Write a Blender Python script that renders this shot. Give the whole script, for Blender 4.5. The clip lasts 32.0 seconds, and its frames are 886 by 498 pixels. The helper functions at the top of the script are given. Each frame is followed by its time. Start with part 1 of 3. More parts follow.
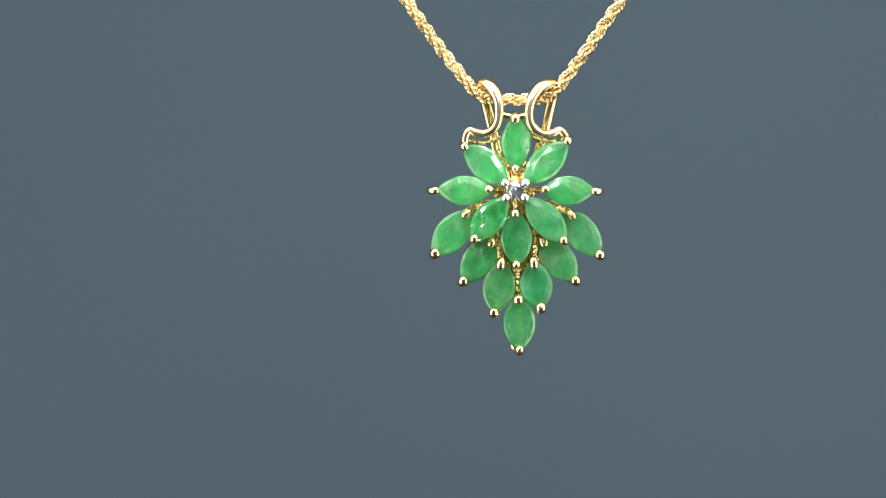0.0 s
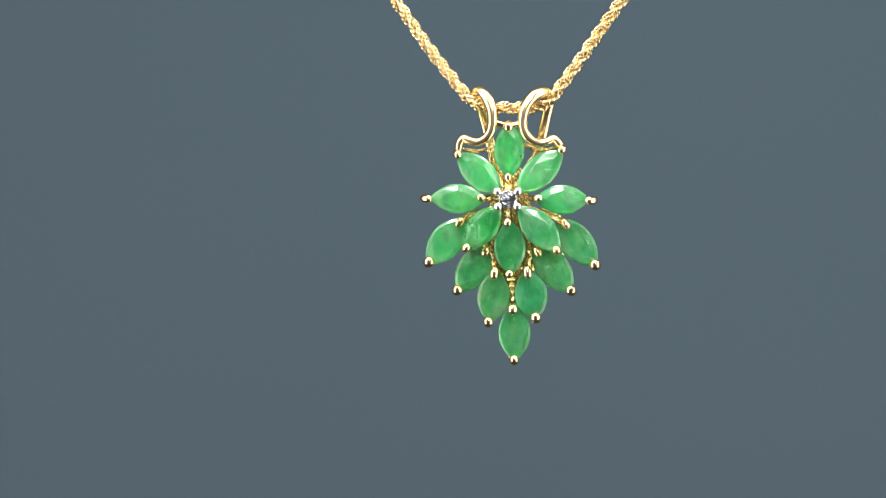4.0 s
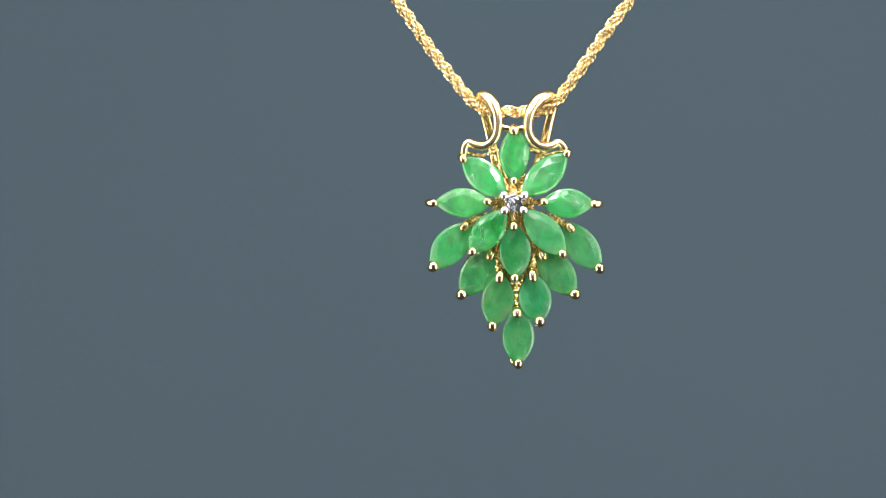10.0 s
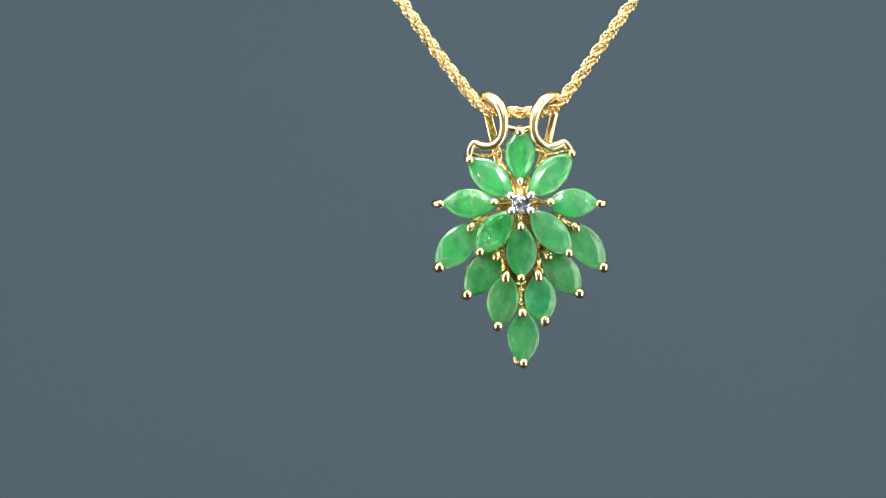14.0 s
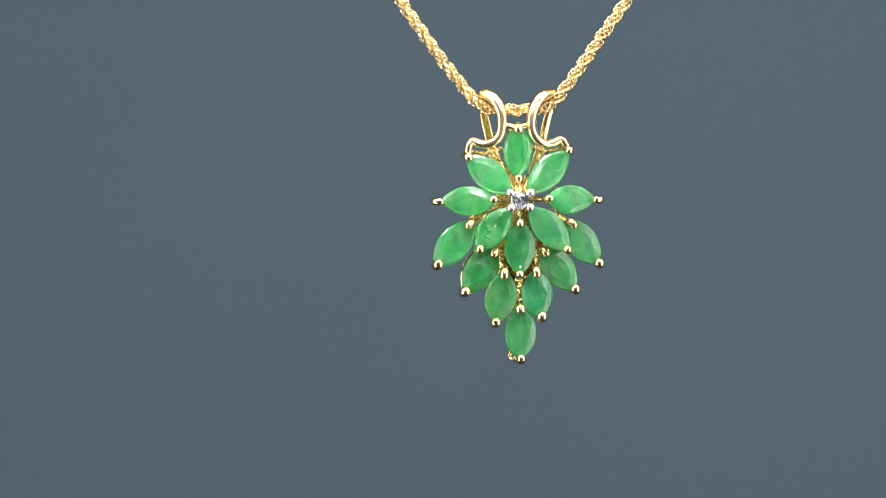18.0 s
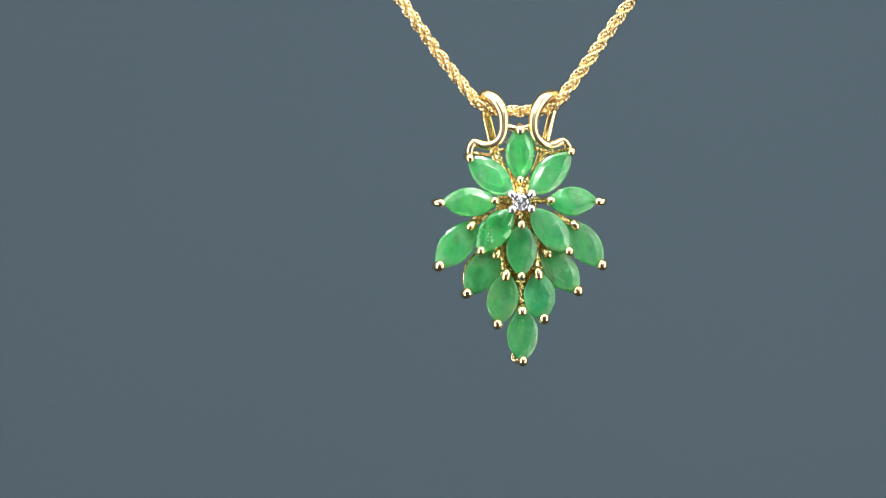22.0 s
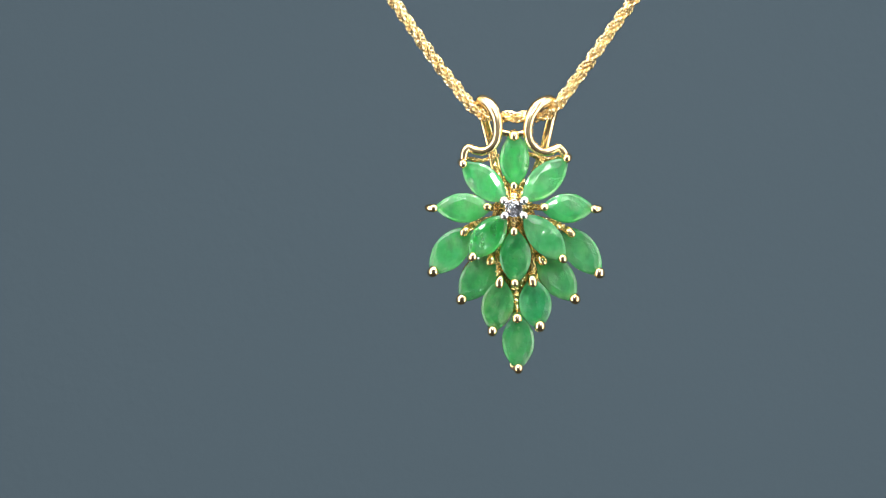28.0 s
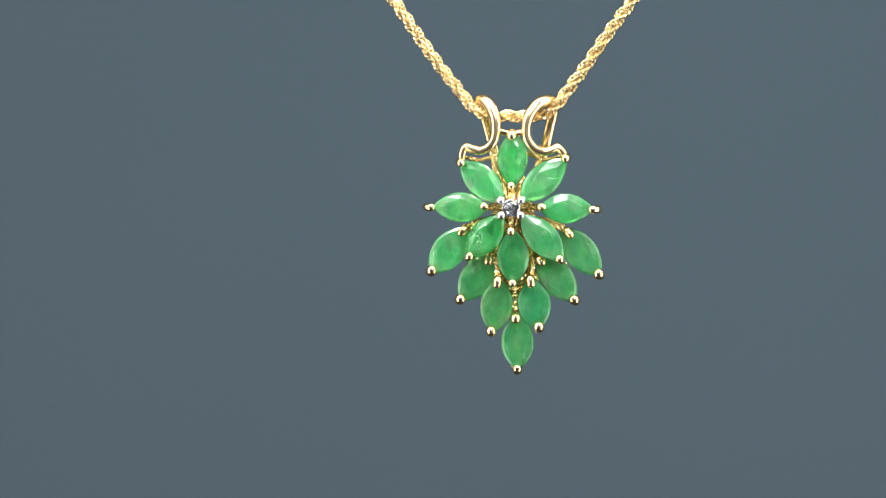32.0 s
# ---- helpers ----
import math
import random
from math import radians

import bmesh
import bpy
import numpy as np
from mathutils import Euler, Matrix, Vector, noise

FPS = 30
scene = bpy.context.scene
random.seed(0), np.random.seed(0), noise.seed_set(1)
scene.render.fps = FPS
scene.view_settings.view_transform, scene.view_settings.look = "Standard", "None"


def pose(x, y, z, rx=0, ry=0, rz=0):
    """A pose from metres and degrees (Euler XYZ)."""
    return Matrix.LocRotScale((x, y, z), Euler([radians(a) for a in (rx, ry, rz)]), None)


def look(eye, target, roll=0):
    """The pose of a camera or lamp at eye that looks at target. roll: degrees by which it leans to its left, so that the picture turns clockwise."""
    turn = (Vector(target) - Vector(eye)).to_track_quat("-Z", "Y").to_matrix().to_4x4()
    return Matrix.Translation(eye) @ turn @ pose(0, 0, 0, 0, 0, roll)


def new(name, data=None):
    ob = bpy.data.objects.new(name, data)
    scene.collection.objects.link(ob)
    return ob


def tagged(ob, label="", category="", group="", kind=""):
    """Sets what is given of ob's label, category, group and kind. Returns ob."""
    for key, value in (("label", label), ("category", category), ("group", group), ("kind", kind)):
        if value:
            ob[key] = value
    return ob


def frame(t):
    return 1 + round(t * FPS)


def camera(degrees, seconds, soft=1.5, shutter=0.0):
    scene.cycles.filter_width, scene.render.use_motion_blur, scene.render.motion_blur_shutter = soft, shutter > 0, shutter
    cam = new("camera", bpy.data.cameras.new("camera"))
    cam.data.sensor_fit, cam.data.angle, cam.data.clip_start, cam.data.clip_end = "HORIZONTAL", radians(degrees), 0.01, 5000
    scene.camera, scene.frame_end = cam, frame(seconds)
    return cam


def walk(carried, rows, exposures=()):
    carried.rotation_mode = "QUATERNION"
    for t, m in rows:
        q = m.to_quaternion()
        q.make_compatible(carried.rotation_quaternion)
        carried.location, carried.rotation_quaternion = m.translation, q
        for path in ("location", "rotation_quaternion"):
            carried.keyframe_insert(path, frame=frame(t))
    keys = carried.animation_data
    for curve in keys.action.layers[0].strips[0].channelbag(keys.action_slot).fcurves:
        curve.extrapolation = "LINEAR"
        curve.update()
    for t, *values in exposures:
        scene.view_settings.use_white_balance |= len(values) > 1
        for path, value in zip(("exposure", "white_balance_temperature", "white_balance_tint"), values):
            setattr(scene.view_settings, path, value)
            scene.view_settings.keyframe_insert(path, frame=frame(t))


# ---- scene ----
cam = camera(12.5, 32.0, soft=0.75)
walk(cam, [(0, look((0, -0.392, 0), (0, 0, 0))), (32, look((0, -0.392, 0), (0, 0, 0)))])

# ---- light: a dim studio box with softboxes ----
world = bpy.data.worlds.new("world")
world.use_nodes = True
world.node_tree.nodes["Background"].inputs[0].default_value = (0.02, 0.022, 0.025, 1)
scene.world = world
scene.view_settings.exposure = 0.0


def softbox(name, eye, target, wide, high, watts, colour):
    lamp = bpy.data.lights.new(name, "AREA")
    lamp.shape, lamp.size, lamp.size_y = "RECTANGLE", wide, high
    lamp.energy, lamp.color = watts, colour
    ob = new(name, lamp)
    ob.matrix_world = look(eye, target)
    return ob


# a bank of three upright tubes on either side, seen as bright stripes in the gold
for side, name in ((-1, "tube_left"), (1, "tube_right")):
    for x, y, watts in ((0.345, -0.27, 0.86), (0.385, -0.17, 0.74), (0.41, -0.07, 0.66)):
        softbox(name, (side * x, y, 0.0), (0, 0, 0), 0.04, 0.92, watts, (1.0, 0.97, 0.92))
softbox("softbox_top", (0.0, -0.10, 0.285), (0, 0, 0), 0.34, 0.16, 1.3, (1.0, 0.92, 0.84))
softbox("spot_left", (-0.23, -0.33, 0.2), (0, 0, 0), 0.035, 0.035, 1.2, (1.0, 0.98, 0.96))
softbox("spot_front", (0.078, -0.42, 0.150), (0, 0, 0), 0.09, 0.032, 1.2, (1.0, 0.98, 0.96))
softbox("spot_top", (0.03, -0.22, 0.28), (0, 0, 0), 0.035, 0.035, 0.85, (1.0, 0.98, 0.96))
# unseen fill, added to lighten the backdrop towards its right
softbox("backdrop_fill", (0.36, 0.05, 0.25), (0.26, 0.45, 0.04), 0.1, 0.1, 0.50, (1.0, 0.98, 0.96))

MM = 0.001

# ---- materials ----


def material(name):
    mat = bpy.data.materials.new(name)
    mat.use_nodes = True
    return mat, mat.node_tree.nodes, mat.node_tree.links, mat.node_tree.nodes["Principled BSDF"]


def noise_node(nodes, links, scale, detail=4.0, coord="Object"):
    tc = nodes.new("ShaderNodeTexCoord")
    nz = nodes.new("ShaderNodeTexNoise")
    nz.inputs["Scale"].default_value, nz.inputs["Detail"].default_value = scale, detail
    links.new(tc.outputs[coord], nz.inputs["Vector"])
    return nz


def ramp(nodes, links, source, stops):
    node = nodes.new("ShaderNodeValToRGB")
    while len(node.color_ramp.elements) < len(stops):
        node.color_ramp.elements.new(0.5)
    for el, (at, colour) in zip(node.color_ramp.elements, stops):
        el.position, el.color = at, (*colour, 1)
    links.new(source, node.inputs[0])
    return node


def bump(nodes, links, source, bsdf, strength, distance):
    node = nodes.new("ShaderNodeBump")
    node.inputs["Strength"].default_value, node.inputs["Distance"].default_value = strength, distance
    links.new(source, node.inputs["Height"])
    links.new(node.outputs[0], bsdf.inputs["Normal"])


def metal(name, dark, light, rough, bumps, scale=900.0, wear=0.45):
    mat, nodes, links, b = material(name)
    b.inputs["Metallic"].default_value = 1.0
    nz = noise_node(nodes, links, scale)
    col = ramp(nodes, links, nz.outputs[0], [(0.3, dark), (0.7, light)])
    links.new(col.outputs[0], b.inputs["Base Color"])
    fine = noise_node(nodes, links, scale * 4)
    r = ramp(nodes, links, fine.outputs[0], [(0.3, (rough * (1 - wear),) * 3), (0.7, (rough * (1 + wear),) * 3)])
    links.new(r.outputs[0], b.inputs["Roughness"])
    bump(nodes, links, nz.outputs[0], b, bumps, 0.0001 if bumps < 0.5 else 0.00035)
    return mat


GOLD = metal("polished_gold", (1.0, 0.76, 0.41), (1.0, 0.83, 0.49), 0.09, 0.25)
WIRE_GOLD = metal("bail_gold", (1.0, 0.76, 0.40), (1.0, 0.82, 0.48), 0.24, 0.02, wear=0.08)
# rough cast gold; its colour also carries shade and sparkle from between the stones
CAST_GOLD = metal("cast_gold", (0.86, 0.63, 0.26), (1.0, 0.83, 0.45), 0.12, 1.0, 2600.0)
CHAIN_GOLD = metal("chain_gold", (0.97, 0.76, 0.41), (1.0, 0.84, 0.50), 0.18, 0.2)
LEG_GOLD = metal("brushed_gold", (0.98, 0.76, 0.38), (1.0, 0.83, 0.47), 0.22, 0.1, 1200.0, 0.15)
WHITE_GOLD = metal("white_gold", (0.88, 0.86, 0.89), (0.94, 0.92, 0.96), 0.16, 0.1)


def emerald_material(name, clear):
    mat, nodes, links, b = material(name)
    info = nodes.new("ShaderNodeObjectInfo")
    tc = nodes.new("ShaderNodeTexCoord")
    shift = nodes.new("ShaderNodeVectorMath")
    shift.operation = "MULTIPLY_ADD"
    shift.inputs[1].default_value = (1, 1, 1)
    links.new(tc.outputs["Object"], shift.inputs[0])
    spread = nodes.new("ShaderNodeCombineXYZ")
    links.new(info.outputs["Random"], spread.inputs[0])
    links.new(info.outputs["Random"], spread.inputs[2])
    links.new(spread.outputs[0], shift.inputs[2])

    def cloud(scale, detail):
        nz = nodes.new("ShaderNodeTexNoise")
        nz.inputs["Scale"].default_value, nz.inputs["Detail"].default_value = scale, detail
        links.new(shift.outputs[0], nz.inputs["Vector"])
        return nz

    big = cloud(480.0, 5.0)
    col = ramp(nodes, links, big.outputs[0], [(0.30, (0.066, 0.56, 0.185)), (0.50, (0.115, 0.69, 0.26)), (0.70, (0.24, 0.77, 0.35))])
    hue = nodes.new("ShaderNodeHueSaturation")
    var = nodes.new("ShaderNodeMapRange")
    var.inputs["To Min"].default_value, var.inputs["To Max"].default_value = 0.94, 1.04
    links.new(info.outputs["Random"], var.inputs[0])
    links.new(var.outputs[0], hue.inputs["Value"])
    own = nodes.new("ShaderNodeMixRGB")
    own.blend_type = "MULTIPLY"
    own.inputs[0].default_value = 1.0
    links.new(col.outputs[0], own.inputs[1])
    links.new(info.outputs["Color"], own.inputs[2])
    links.new(own.outputs[0], hue.inputs["Color"])
    mott = ramp(nodes, links, cloud(1500.0, 6.0).outputs[0], [(0.30, (0.91, 0.93, 0.91)), (0.66, (1.09, 1.07, 1.09))])
    grain = nodes.new("ShaderNodeMixRGB")
    grain.blend_type = "MULTIPLY"
    grain.inputs[0].default_value = 1.0
    links.new(hue.outputs[0], grain.inputs[1])
    links.new(mott.outputs[0], grain.inputs[2])
    fine = cloud(2600.0, 5.0)
    speck = ramp(nodes, links, fine.outputs[0], [(0.62, (0, 0, 0)), (0.76, (0.45, 0.45, 0.45))])
    mix = nodes.new("ShaderNodeMixRGB")
    links.new(speck.outputs[0], mix.inputs[0])
    links.new(grain.outputs[0], mix.inputs[1])
    mix.inputs[2].default_value = (0.40, 0.72, 0.46, 1)
    dots = nodes.new("ShaderNodeTexVoronoi")
    dots.inputs["Scale"].default_value = 1700.0
    links.new(shift.outputs[0], dots.inputs["Vector"])
    dark = ramp(nodes, links, dots.outputs["Distance"], [(0.06, (0.4, 0.4, 0.4)), (0.16, (0, 0, 0))])
    some = ramp(nodes, links, cloud(900.0, 1.0).outputs[0], [(0.5, (0, 0, 0)), (0.62, (1, 1, 1))])
    few = nodes.new("ShaderNodeMath")
    few.operation = "MULTIPLY"
    links.new(dark.outputs[0], few.inputs[0])
    links.new(some.outputs[0], few.inputs[1])
    stain = nodes.new("ShaderNodeMixRGB")
    links.new(few.outputs[0], stain.inputs[0])
    links.new(mix.outputs[0], stain.inputs[1])
    stain.inputs[2].default_value = (0.04, 0.12, 0.05, 1)
    # grey-green veils that run through the crystal
    lay = nodes.new("ShaderNodeMapping")
    lay.inputs["Rotation"].default_value = (0.2, 0.75, 0.3)
    lay.inputs["Scale"].default_value = (1.0, 0.7, 0.45)
    links.new(shift.outputs[0], lay.inputs["Vector"])
    streak = nodes.new("ShaderNodeTexNoise")
    streak.inputs["Scale"].default_value, streak.inputs["Detail"].default_value = 1000.0, 5.0
    links.new(lay.outputs[0], streak.inputs["Vector"])
    veil = ramp(nodes, links, streak.outputs[0], [(0.50, (0, 0, 0)), (0.70, (0.6, 0.6, 0.6))])
    grey = nodes.new("ShaderNodeMixRGB")
    links.new(veil.outputs[0], grey.inputs[0])
    links.new(stain.outputs[0], grey.inputs[1])
    grey.inputs[2].default_value = (0.085, 0.30, 0.15, 1)
    links.new(grey.outputs[0], b.inputs["Base Color"])
    b.inputs["Specular IOR Level"].default_value = 0.24
    b.inputs["Roughness"].default_value = 0.22 if clear < 0.78 else 0.11
    b.inputs["IOR"].default_value = 1.58
    b.inputs["Transmission Weight"].default_value = clear
    b.inputs["Subsurface Weight"].default_value = 0.9
    b.inputs["Subsurface Radius"].default_value = (0.35, 1.0, 0.5)
    b.inputs["Subsurface Scale"].default_value = 0.0011
    pits = cloud(8000.0, 2.0)
    where = cloud(700.0, 1.0)
    mask = ramp(nodes, links, where.outputs[0], [(0.58, (0, 0, 0)), (0.66, (1, 1, 1))])
    deep = nodes.new("ShaderNodeMath")
    deep.operation = "MULTIPLY"
    links.new(pits.outputs[0], deep.inputs[0])
    links.new(mask.outputs[0], deep.inputs[1])
    both = nodes.new("ShaderNodeMath")
    both.operation = "MULTIPLY_ADD"
    both.inputs[1].default_value = 0.06
    links.new(fine.outputs[0], both.inputs[0])
    links.new(deep.outputs[0], both.inputs[2])
    bump(nodes, links, both.outputs[0], b, 0.8, 0.00005)
    # the sharp polish over the milky crystal, with scratched patches that glint
    b.inputs["Coat IOR"].default_value = 1.75
    b.inputs["Coat Roughness"].default_value = 0.05
    patch = ramp(nodes, links, cloud(620.0, 2.0).outputs[0], [(0.585, (0, 0, 0)), (0.64, (1.0, 1.0, 1.0))])
    shine = ramp(nodes, links, patch.outputs[0], [(0.0, (0.28, 0.28, 0.28)), (1.0, (0.85, 0.85, 0.85))])
    links.new(shine.outputs[0], b.inputs["Coat Weight"])
    scratch = nodes.new("ShaderNodeMath")
    scratch.operation = "MULTIPLY"
    links.new(cloud(6500.0, 2.0).outputs[0], scratch.inputs[0])
    links.new(patch.outputs[0], scratch.inputs[1])
    rough = nodes.new("ShaderNodeBump")
    rough.inputs["Strength"].default_value, rough.inputs["Distance"].default_value = 1.0, 0.0002
    links.new(scratch.outputs[0], rough.inputs["Height"])
    links.new(rough.outputs[0], b.inputs["Coat Normal"])
    return mat


EMERALD = emerald_material("cloudy_emerald", 0.74)
CLEAR_EMERALD = emerald_material("clear_emerald", 0.80)


def diamond_material():
    mat, nodes, links, b = material("diamond")
    # the blue put into this base colour stands in for dispersion
    b.inputs["Base Color"].default_value = (0.84, 0.90, 1.0, 1)
    b.inputs["Roughness"].default_value = 0.0
    b.inputs["IOR"].default_value = 2.42
    b.inputs["Transmission Weight"].default_value = 1.0
    return mat


DIAMOND = diamond_material()


def cloth(name, dark, light, scale):
    mat, nodes, links, b = material(name)
    nz = noise_node(nodes, links, scale)
    col = ramp(nodes, links, nz.outputs[0], [(0.3, dark), (0.7, light)])
    links.new(col.outputs[0], b.inputs["Base Color"])
    b.inputs["Roughness"].default_value = 0.9
    b.inputs["Specular IOR Level"].default_value = 0.1
    fine = noise_node(nodes, links, scale * 120)
    bump(nodes, links, fine.outputs[0], b, 0.15, 0.0005)
    return mat


PAPER = cloth("blue_grey_paper", (0.068, 0.100, 0.127), (0.073, 0.106, 0.134), 3.0)
CLOTH = cloth("grey_studio_cloth", (0.20, 0.20, 0.20), (0.24, 0.24, 0.24), 6.0)

TABLE = cloth("black_table_cloth", (0.04, 0.04, 0.039), (0.055, 0.055, 0.053), 6.0)
FRONT = cloth("front_cloth", (0.20, 0.20, 0.20), (0.23, 0.23, 0.23), 6.0)

# ---- mesh helpers, all in millimetres ----


def mesh_of(name, verts, faces, mat, smooth=True):
    me = bpy.data.meshes.new(name)
    me.from_pydata([(v[0] * MM, v[1] * MM, v[2] * MM) for v in verts], [], faces)
    if smooth:
        me.polygons.foreach_set("use_smooth", [True] * len(me.polygons))
    me.materials.append(mat)
    return me


def part(name, me, parent, label=""):
    ob = new(name, me)
    ob.parent = parent
    return tagged(ob, label)


def smooth_path(points, step, closed=False):
    """A soft curve through the points, cut into equal steps."""
    pts = [Vector(p) for p in points]
    n = len(pts)
    fine = []
    for i in range(n if closed else n - 1):
        if closed:
            a, b, c, d = (pts[(i + k) % n] for k in (-1, 0, 1, 2))
        else:
            a, b, c, d = pts[max(i - 1, 0)], pts[i], pts[i + 1], pts[min(i + 2, n - 1)]
        for k in range(16):
            u = k / 16
            fine.append(0.5 * (2 * b + (c - a) * u + (2 * a - 5 * b + 4 * c - d) * u * u + (3 * b - a - 3 * c + d) * u ** 3))
    fine.append(pts[0].copy() if closed else pts[-1].copy())
    lengths = [0.0]
    for p, q in zip(fine, fine[1:]):
        lengths.append(lengths[-1] + (q - p).length)
    count = max(2, round(lengths[-1] / step))
    out, k = [], 0
    for i in range(count + 1):
        s = lengths[-1] * i / count
        while k < len(fine) - 2 and lengths[k + 1] < s:
            k += 1
        f = (s - lengths[k]) / max(lengths[k + 1] - lengths[k], 1e-9)
        out.append(fine[k].lerp(fine[k + 1], min(1, f)))
    return out[:-1] if closed else out


def frames_along(path, closed=False, up=(0, -1, 0)):
    """Tangent and two side vectors at each point, turned as little as possible."""
    n = len(path)
    out, side = [], Vector(up)
    for i in range(n):
        if closed:
            t = path[(i + 1) % n] - path[i - 1]
        else:
            t = path[min(i + 1, n - 1)] - path[max(i - 1, 0)]
        t.normalize()
        side = side - t * side.dot(t)
        if side.length < 1e-6:
            side = t.orthogonal()
        side.normalize()
        out.append((t, side.copy(), t.cross(side)))
    return out


def tube_data(path, radius, sides=12, closed=False, flat=1.0, caps=True, up=(0, -1, 0), verts=None, faces=None):
    """A round (or flattened) tube along the path; radius is a number or one for each point; its ends are domed."""
    verts, faces = ([] if verts is None else verts), ([] if faces is None else faces)
    base = len(verts)
    rad = list(radius) if isinstance(radius, (list, tuple)) else [radius] * len(path)
    fr = frames_along(path, closed, up)
    rings = [(path[i], fr[i], rad[i]) for i in range(len(path))]
    if caps and not closed:
        dome = [(math.sin(a), math.cos(a)) for a in (radians(30), radians(60), radians(82))]
        head = [(path[0] - fr[0][0] * rad[0] * s, fr[0], rad[0] * c) for s, c in reversed(dome)]
        tail = [(path[-1] + fr[-1][0] * rad[-1] * s, fr[-1], rad[-1] * c) for s, c in dome]
        rings = head + rings + tail
    for p, (t, u, v), r in rings:
        for k in range(sides):
            a = 2 * math.pi * k / sides
            verts.append(p + u * (math.cos(a) * r * flat) + v * (math.sin(a) * r))
    m = len(rings)
    for i in range(m if closed else m - 1):
        for k in range(sides):
            a, b = base + i * sides + k, base + i * sides + (k + 1) % sides
            c, d = base + ((i + 1) % m) * sides + (k + 1) % sides, base + ((i + 1) % m) * sides + k
            faces.append((a, b, c, d))
    if not closed:
        faces.append(tuple(base + k for k in reversed(range(sides))))
        faces.append(tuple(base + (m - 1) * sides + k for k in range(sides)))
    return verts, faces


def tube(name, path, radius, mat, parent, label="", **kw):
    return part(name, mesh_of(name, *tube_data(path, radius, **kw), mat), parent, label)


# ---- the box that closes the place ----


def wall(name, lo, hi, mat, label):
    bm = bmesh.new()
    bmesh.ops.create_cube(bm, size=1.0)
    for v in bm.verts:
        v.co = Vector([(lo[i] + hi[i]) / 2 + v.co[i] * (hi[i] - lo[i]) for i in range(3)])
    me = bpy.data.meshes.new(name)
    bm.to_mesh(me)
    bm.free()
    me.materials.append(mat)
    return tagged(new(name, me), label, "wall", kind="structure")


wall("backdrop", (-0.5, 0.45, -0.5), (0.5, 0.47, 0.5), PAPER, "smooth blue-grey studio paper backdrop")
# unseen sides, added to close the box and tone the gold's reflections
wall("wall_left", (-0.52, -0.75, -0.5), (-0.5, 0.47, 0.5), CLOTH, "mid grey cloth side wall of studio box")
wall("wall_right", (0.5, -0.75, -0.5), (0.52, 0.47, 0.5), CLOTH, "mid grey cloth side wall of studio box")
wall("wall_front", (-0.52, -0.77, -0.5), (0.52, -0.75, 0.5), FRONT, "mid grey cloth wall behind the camera")
wall("floor", (-0.52, -0.77, -0.52), (0.52, 0.47, -0.5), TABLE, "black cloth floor of studio box")
wall("ceiling", (-0.52, -0.77, 0.5), (0.52, 0.47, 0.52), CLOTH, "mid grey cloth ceiling that the chain hangs from")

# ---- the pendant ----
pendant = tagged(new("pendant"), "yellow gold leaf-shaped pendant with fifteen green marquise stones", "pendant")


def marquise(b, t):
    """Half-width of the pointed oval with half-width b at t from -1 to 1."""
    return b * (1 - abs(t) ** 2.15) ** 0.97


def oval(a, b, count):
    out = []
    for k in range(count):
        t = math.cos(math.pi * k / count)
        out.append((a * t, marquise(b, t)))
    for k in range(count):
        t = -math.cos(math.pi * k / count)
        out.append((a * t, -marquise(b, t)))
    return out


def stone_frame(p, q, lean):
    """The axes of a stone between its outer tip p and inner tip q: along, across, and out towards the eye."""
    p, q = Vector(p), Vector(q)
    along = (p - q).normalized()
    out = Vector((lean, -1, 0))
    out = (out - along * out.dot(along)).normalized()
    return (p + q) / 2, along, out.cross(along), out, (p - q).length / 2


def emerald(p, q, wide, lean, seed, mat, tint):
    rng = random.Random(seed)
    mid, along, across, out, a = stone_frame(p, q, lean)
    b = wide / 2
    bm = bmesh.new()
    # clear stones show their facets, cloudy ones are worn nearly flat
    crown = ((0.84, 0.33, 6), (0.60, 0.48, 4)) if mat == CLEAR_EMERALD else ((0.86, 0.23, 6), (0.58, 0.33, 4))
    rings = ((1.0, 0.0, 20), (0.975, 0.12, 20), *crown, (0.97, -0.10, 8), (0.66, -0.62, 6), (0.30, -1.0, 4))
    for scale, high, count in rings:
        for x, y in oval(a * scale, b * scale, count):
            j = 0.0 if abs(high) < 0.13 else 0.03
            v = mid + along * (x + rng.uniform(-j, j)) + across * (y + rng.uniform(-j, j)) + out * (high + rng.uniform(-j, j) * 0.35)
            bm.verts.new(v * MM)
    bmesh.ops.convex_hull(bm, input=bm.verts)
    loose = [v for v in bm.verts if not v.link_faces]
    bmesh.ops.delete(bm, geom=loose, context="VERTS")
    bmesh.ops.bevel(bm, geom=list(bm.edges), offset=0.02 * MM, segments=1, affect="EDGES", clamp_overlap=True)
    me = bpy.data.meshes.new("emerald")
    bm.to_mesh(me)
    bm.free()
    me.materials.append(mat)
    tone, word = tint
    ob = part("emerald", me, pendant, word + " marquise-cut emerald held by gold claws")
    ob.color = (*tone, 1)


